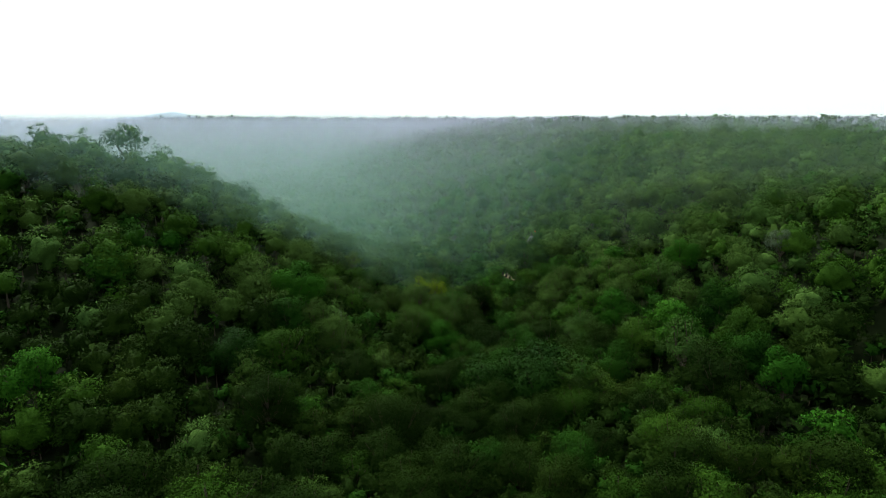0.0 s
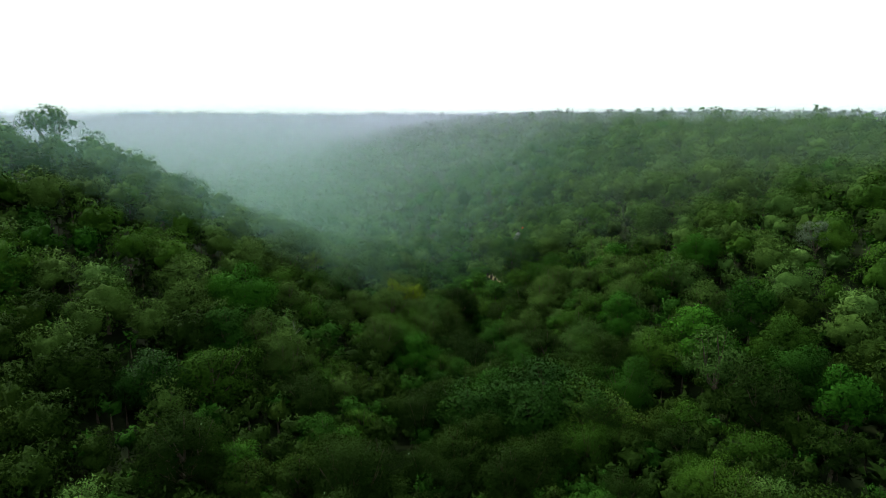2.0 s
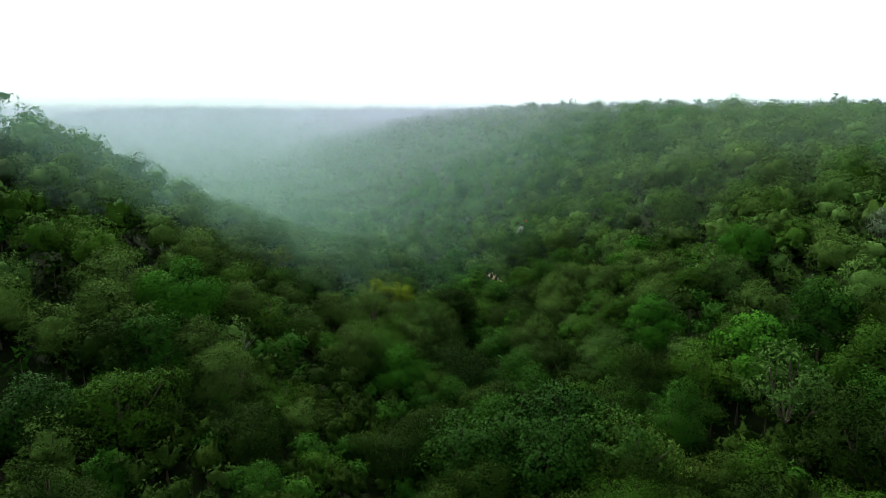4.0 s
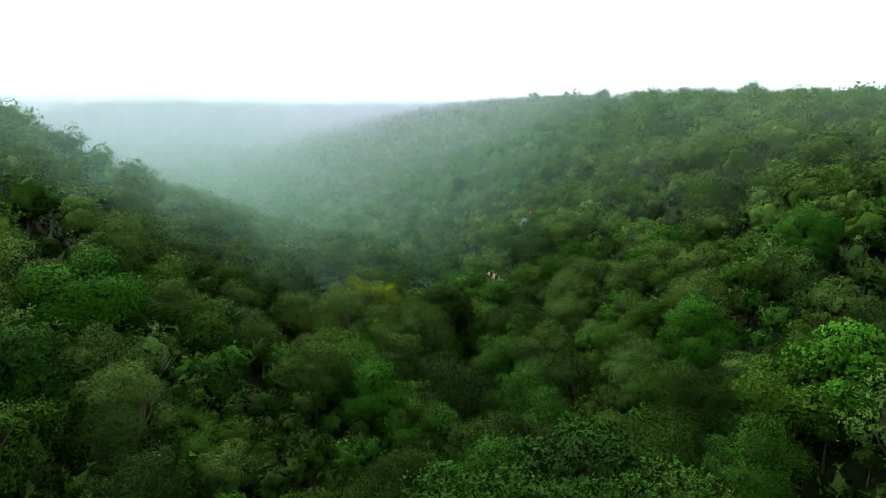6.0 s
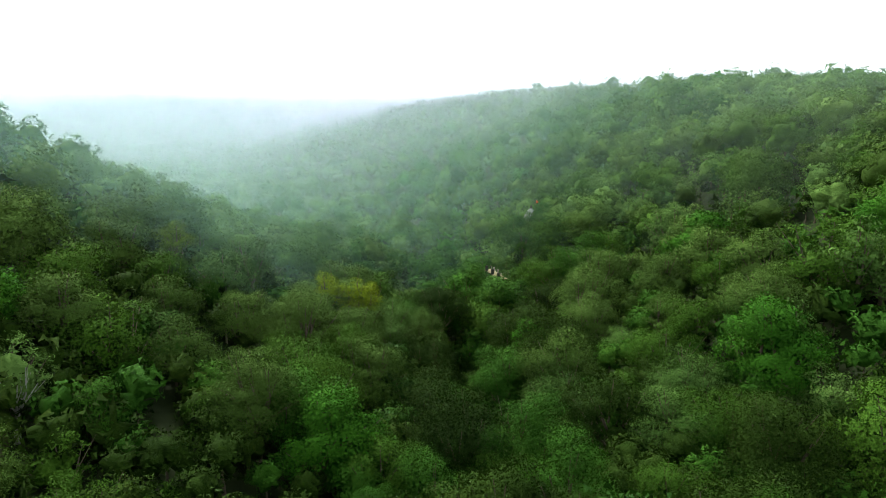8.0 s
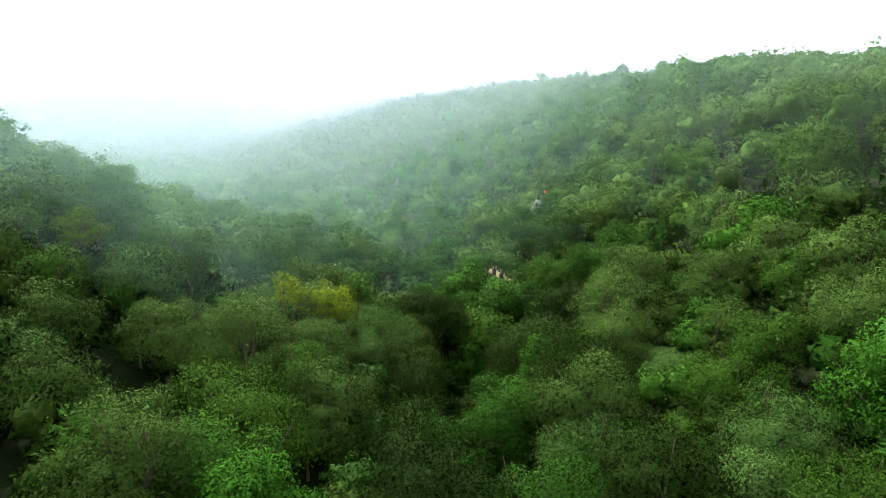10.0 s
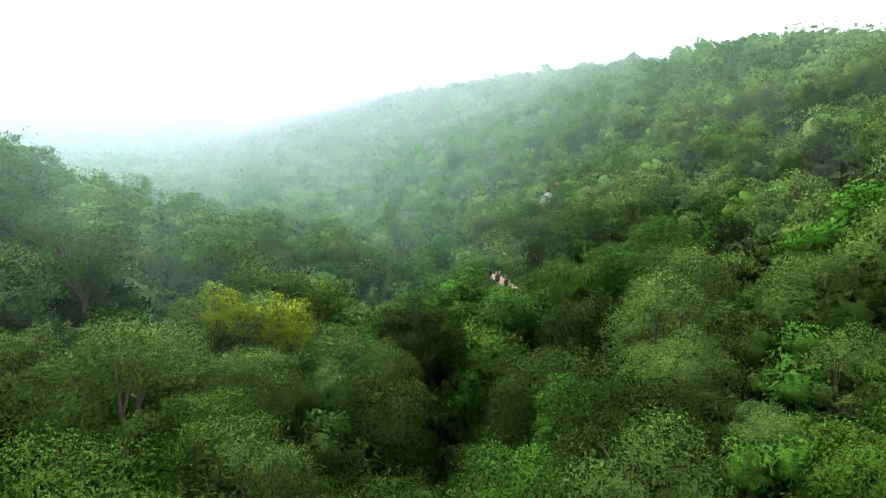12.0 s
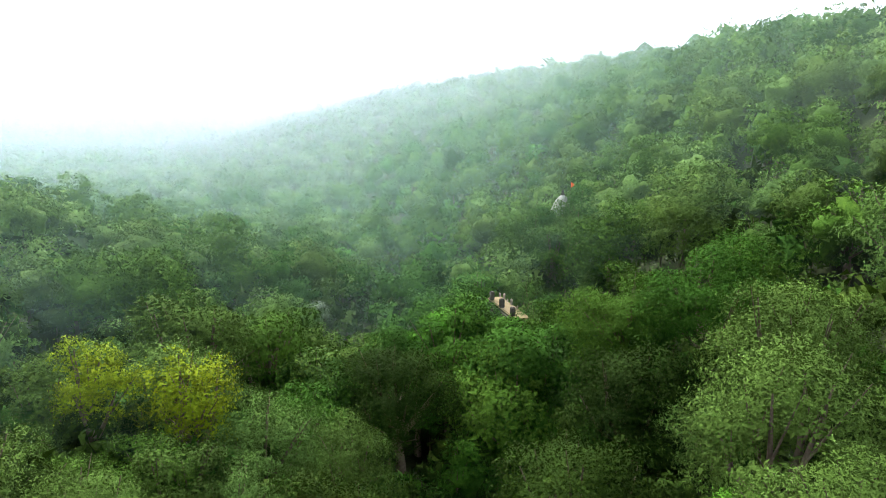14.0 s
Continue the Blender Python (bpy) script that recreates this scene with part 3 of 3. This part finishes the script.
# ---- the rest of the forest, past counting ----
def stubs(p, z, s):
    """Three-sided trunks for far trees."""
    verts, faces = [], []
    for (x, y), h, k in zip(p, z, s):
        b = len(verts)
        for j in range(3):
            a = j * 2.0944
            verts.append((x + 0.25 * k * math.cos(a), y + 0.25 * k * math.sin(a), h - 0.6))
        verts.append((x, y, h + 4.0 * k))
        faces += [(b, b + 1, b + 3), (b + 1, b + 2, b + 3), (b + 2, b, b + 3)]
    return mesh_of("trunks", verts, faces, BARK)


def forest(label, p, sizes, kinds, detail, variants=4):
    z = ground_z(p[:, 0], p[:, 1]) - 1.2 * np.clip(sizes - 1, 0, 1) - rng.uniform(0, 2.0, len(p)) * np.clip((sizes - 0.6) / 0.4, 0.1, 1)
    for n, kind in enumerate(names):
        mat = KINDS[kind][0]
        mine = np.flatnonzero(kinds == n)
        if not len(mine):
            continue
        shapes = [leaves_of(kind, detail, 900 + 10 * n + v) for v in range(variants)]
        points, tris, shades, base = [], [], [], 0
        turn = rng.uniform(0, 6.28, len(mine))
        for k, i in enumerate(mine):
            c, s = math.cos(turn[k]) * sizes[i], math.sin(turn[k]) * sizes[i]
            m = np.array([[c, -s, 0], [s, c, 0], [0, 0, sizes[i]]])
            v, f, shade = shapes[k % variants]
            points.append(v @ m.T + np.array([p[i, 0], p[i, 1], z[i]]))
            shades.append(shade @ m.T / sizes[i])
            tris.append(f + base)
            base += len(v)
        wood = new("woodland")
        tagged(wood, label.format(kind if kind not in ("fresh", "glossy", "bare") else "half-bare" if kind == "bare" else "leafy"), "woodland", kind="stuff")
        new("crowns", sprays("crowns", np.concatenate(points), np.concatenate(tris), np.concatenate(shades), LEAF[mat])).parent = wood
        new("trunks", stubs(p[mine], z[mine], sizes[mine])).parent = wood


rest = order[SINGLE:]
for n, words in ((0, "dense {} crowns beside the flight"), (1, "dense {} crowns beside the flight"), (2, "dense {} crowns of the wooded valley sides"),
                 (3, "dense {} crowns of the wooded valley slopes"), (4, "dense {} crowns of the farther valley slopes"), (5, "dense {} crowns of the farthest valley slopes"), (6, "dense {} crowns of the woods beside the valley")):
    some = rest[level[rest] == n]
    some = some[::4] if n == 6 else some
    forest(words, close[some], sizes[some], pick[some], n)

far = np.concatenate([scatter(-230, 200, 330, 480, 6.6), scatter(-420, 420, 480, 760, 9.4), scatter(-330, -150, 60, 330, 9.0), scatter(160, 300, 60, 330, 9.0)])
far = far[(np.abs(far[:, 0]) < 0.72 * far[:, 1] + 60) | (far[:, 1] < 330)]
forest("hazy {} crowns of the distant wooded plateau", far, rng.lognormal(0.36, 0.2, len(far)).clip(0.9, 1.9), rng.choice(5, len(far), p=[0.45, 0.35, 0.12, 0.04, 0.04]), 6)


# low bushes in the gaps under the nearest trees
under = scatter(-44, 56, 38, 165, 2.7)
under = under[np.hypot(under[:, 0] - 15.8, under[:, 1] - 144.8) > 4.5]
under = under[nearness(under) < 42]
near = nearness(under) < 21
# mostly the darkest leaves, which paint shade into the gaps
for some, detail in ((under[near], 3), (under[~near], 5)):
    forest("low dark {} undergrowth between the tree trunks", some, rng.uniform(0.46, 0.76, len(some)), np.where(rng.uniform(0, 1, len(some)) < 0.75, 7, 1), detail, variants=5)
slopes = scatter(-95, 115, 10, 210, 3.6)
slopes = slopes[(nearness(slopes) >= 42) & (np.hypot(slopes[:, 0] - 15.8, slopes[:, 1] - 145.5) > 5.0) & (np.abs(slopes[:, 0]) < 0.8 * slopes[:, 1] + 30)]
# same darkened leaves in place of shade under the slope's trees
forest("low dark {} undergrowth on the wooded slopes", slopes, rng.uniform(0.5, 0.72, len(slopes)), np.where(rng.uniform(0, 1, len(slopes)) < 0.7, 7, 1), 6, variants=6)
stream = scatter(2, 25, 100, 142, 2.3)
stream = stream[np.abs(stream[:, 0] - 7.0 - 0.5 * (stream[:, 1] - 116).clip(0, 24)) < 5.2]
# gully shade painted by using the darkest leaves here
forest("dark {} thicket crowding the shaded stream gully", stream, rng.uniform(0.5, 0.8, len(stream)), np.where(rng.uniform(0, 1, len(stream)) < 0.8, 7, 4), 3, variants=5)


# ---- haze in the far valley: tinted see-through sheets, one behind the other ----
scene.cycles.transparent_max_bounces = 32


def haze_sheet(y, strength, top, fade, bow, tone, side=None):
    """A thin tinted sheet standing in for haze; it lets most light through and thins out upwards and sideways."""
    m, nt, out = material("mist")
    geo = nt.nodes.new("ShaderNodeNewGeometry")
    axes = nt.nodes.new("ShaderNodeSeparateXYZ")
    nt.links.new(geo.outputs["Position"], axes.inputs[0])
    cloud = node(nt, "ShaderNodeTexNoise", Scale=0.012, Detail=3.0)
    nt.links.new(geo.outputs["Position"], cloud.inputs["Vector"])
    up = nt.nodes.new("ShaderNodeMapRange")
    up.interpolation_type = "SMOOTHSTEP"
    for k, v in enumerate((top - fade, top, strength, 0.0)):
        up.inputs[k + 1].default_value = v
    nt.links.new(axes.outputs["Z"], up.inputs[0])
    uneven = nt.nodes.new("ShaderNodeMapRange")
    for k, v in enumerate((0.3, 0.7, 0.8, 1.2)):
        uneven.inputs[k + 1].default_value = v
    nt.links.new(cloud.outputs["Fac"], uneven.inputs[0])
    mul = nt.nodes.new("ShaderNodeMath")
    mul.operation = "MULTIPLY"
    nt.links.new(up.outputs[0], mul.inputs[0])
    nt.links.new(uneven.outputs[0], mul.inputs[1])
    thickness = mul.outputs[0]
    if side:                                            # a sheet added on one flank of the valley only, to lighten it
        flank = nt.nodes.new("ShaderNodeMapRange")
        flank.interpolation_type = "SMOOTHSTEP"
        for k, v in enumerate((*side, 0.0, 1.0)):
            flank.inputs[k + 1].default_value = v
        nt.links.new(axes.outputs["X"], flank.inputs[0])
        both = nt.nodes.new("ShaderNodeMath")
        both.operation = "MULTIPLY"
        nt.links.new(thickness, both.inputs[0])
        nt.links.new(flank.outputs[0], both.inputs[1])
        thickness = both.outputs[0]
    clear = nt.nodes.new("ShaderNodeBsdfTransparent")
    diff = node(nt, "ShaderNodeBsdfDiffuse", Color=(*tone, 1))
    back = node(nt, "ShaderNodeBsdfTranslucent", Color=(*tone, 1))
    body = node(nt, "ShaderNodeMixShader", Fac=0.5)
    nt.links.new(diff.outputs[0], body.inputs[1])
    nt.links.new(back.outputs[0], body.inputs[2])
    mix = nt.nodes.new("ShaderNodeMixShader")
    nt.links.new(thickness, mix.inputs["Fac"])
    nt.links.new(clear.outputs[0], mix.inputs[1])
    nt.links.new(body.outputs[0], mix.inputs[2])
    nt.links.new(mix.outputs[0], out.inputs["Surface"])
    xs = np.linspace(-0.85 * y - 60, 0.75 * y + 40, 60)
    zs = np.linspace(8, top + 2, 6)
    gx, gz = np.meshgrid(xs, zs)
    gy = y - bow * (gx / y) ** 2 * y * 0.35 + 4 * np.sin(gx / 21.0 + y) - 0.45 * (gz - 30)
    n = len(xs)
    i = (np.arange(len(zs) - 1)[:, None] * n + np.arange(n - 1)[None]).ravel()
    faces = np.stack([i, i + 1, i + n + 1, i + n], -1).tolist()
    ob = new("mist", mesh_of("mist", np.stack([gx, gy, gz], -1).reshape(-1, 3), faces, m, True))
    tagged(ob, "see-through tinted sheet standing in for haze over the valley", "mist", kind="stuff")


# tints run from green to blue, painting the haze of growing distance
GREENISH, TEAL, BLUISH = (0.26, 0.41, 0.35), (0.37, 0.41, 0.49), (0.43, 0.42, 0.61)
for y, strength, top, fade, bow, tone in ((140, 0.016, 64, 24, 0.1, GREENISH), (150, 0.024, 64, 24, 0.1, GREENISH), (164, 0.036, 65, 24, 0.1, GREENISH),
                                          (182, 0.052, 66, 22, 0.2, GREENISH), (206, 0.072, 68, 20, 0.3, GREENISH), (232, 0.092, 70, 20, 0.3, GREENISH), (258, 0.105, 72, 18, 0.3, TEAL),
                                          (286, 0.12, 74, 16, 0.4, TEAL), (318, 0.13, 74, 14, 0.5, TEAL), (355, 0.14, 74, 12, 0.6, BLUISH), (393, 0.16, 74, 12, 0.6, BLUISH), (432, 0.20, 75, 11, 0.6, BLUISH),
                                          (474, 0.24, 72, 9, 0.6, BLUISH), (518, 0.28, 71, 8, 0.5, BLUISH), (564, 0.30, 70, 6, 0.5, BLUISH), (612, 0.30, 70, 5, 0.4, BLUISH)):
    haze_sheet(y, strength, min(top, 63.0 + y / 128), fade if y < 250 else 6, bow, tone)
for y, strength in ((110, 0.040), (116, 0.050), (123, 0.055), (132, 0.060)):   # extra sheets added to lighten the spur with haze
    haze_sheet(y, strength, 68, 14, 0.1, (0.25, 0.40, 0.36), (2, -22))
for y, strength in ((128, 0.022), (140, 0.030), (152, 0.034)):   # and the long slope likewise
    haze_sheet(y, strength, 72, 14, 0.1, (0.30, 0.40, 0.30), (22, 46))


# ---- the last mountains, distance haze painted as a pale glow ----
def mountain(name, x0, x1, y, peak, height):
    m, nt, out = material(name)
    noise_tex = node(nt, "ShaderNodeTexNoise", Scale=0.01, Detail=4.0)
    geo = nt.nodes.new("ShaderNodeNewGeometry")
    nt.links.new(geo.outputs["Position"], noise_tex.inputs["Vector"])
    # pale blue emission in place of real haze before the ridge
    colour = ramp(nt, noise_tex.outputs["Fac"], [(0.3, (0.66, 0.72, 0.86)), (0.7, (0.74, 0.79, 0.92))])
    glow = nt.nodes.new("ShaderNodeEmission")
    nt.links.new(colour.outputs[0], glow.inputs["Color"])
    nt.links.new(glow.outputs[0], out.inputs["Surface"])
    xs = np.linspace(x0, x1, 60)
    rise = np.clip(1 - np.abs((xs - peak) / np.where(xs < peak, peak - x0, x1 - peak)), 0, 1) ** 0.8
    top = 20 + (height - 20) * rise + 2.5 * np.sin(xs / 31.0) * rise + 1.2 * np.sin(xs / 11.0) * rise
    verts = [(x, y - 150, 0) for x in xs] + [(x, y, z) for x, z in zip(xs, top)] + [(x, y + 200, 0) for x in xs]
    faces = [(r * 60 + i, r * 60 + i + 1, (r + 1) * 60 + i + 1, (r + 1) * 60 + i) for r in (0, 1) for i in range(59)]
    tagged(new("backdrop", mesh_of(name, verts, faces, m, True)), "far mountain ridge, haze painted into its pale blue glow", "mountain", kind="structure")


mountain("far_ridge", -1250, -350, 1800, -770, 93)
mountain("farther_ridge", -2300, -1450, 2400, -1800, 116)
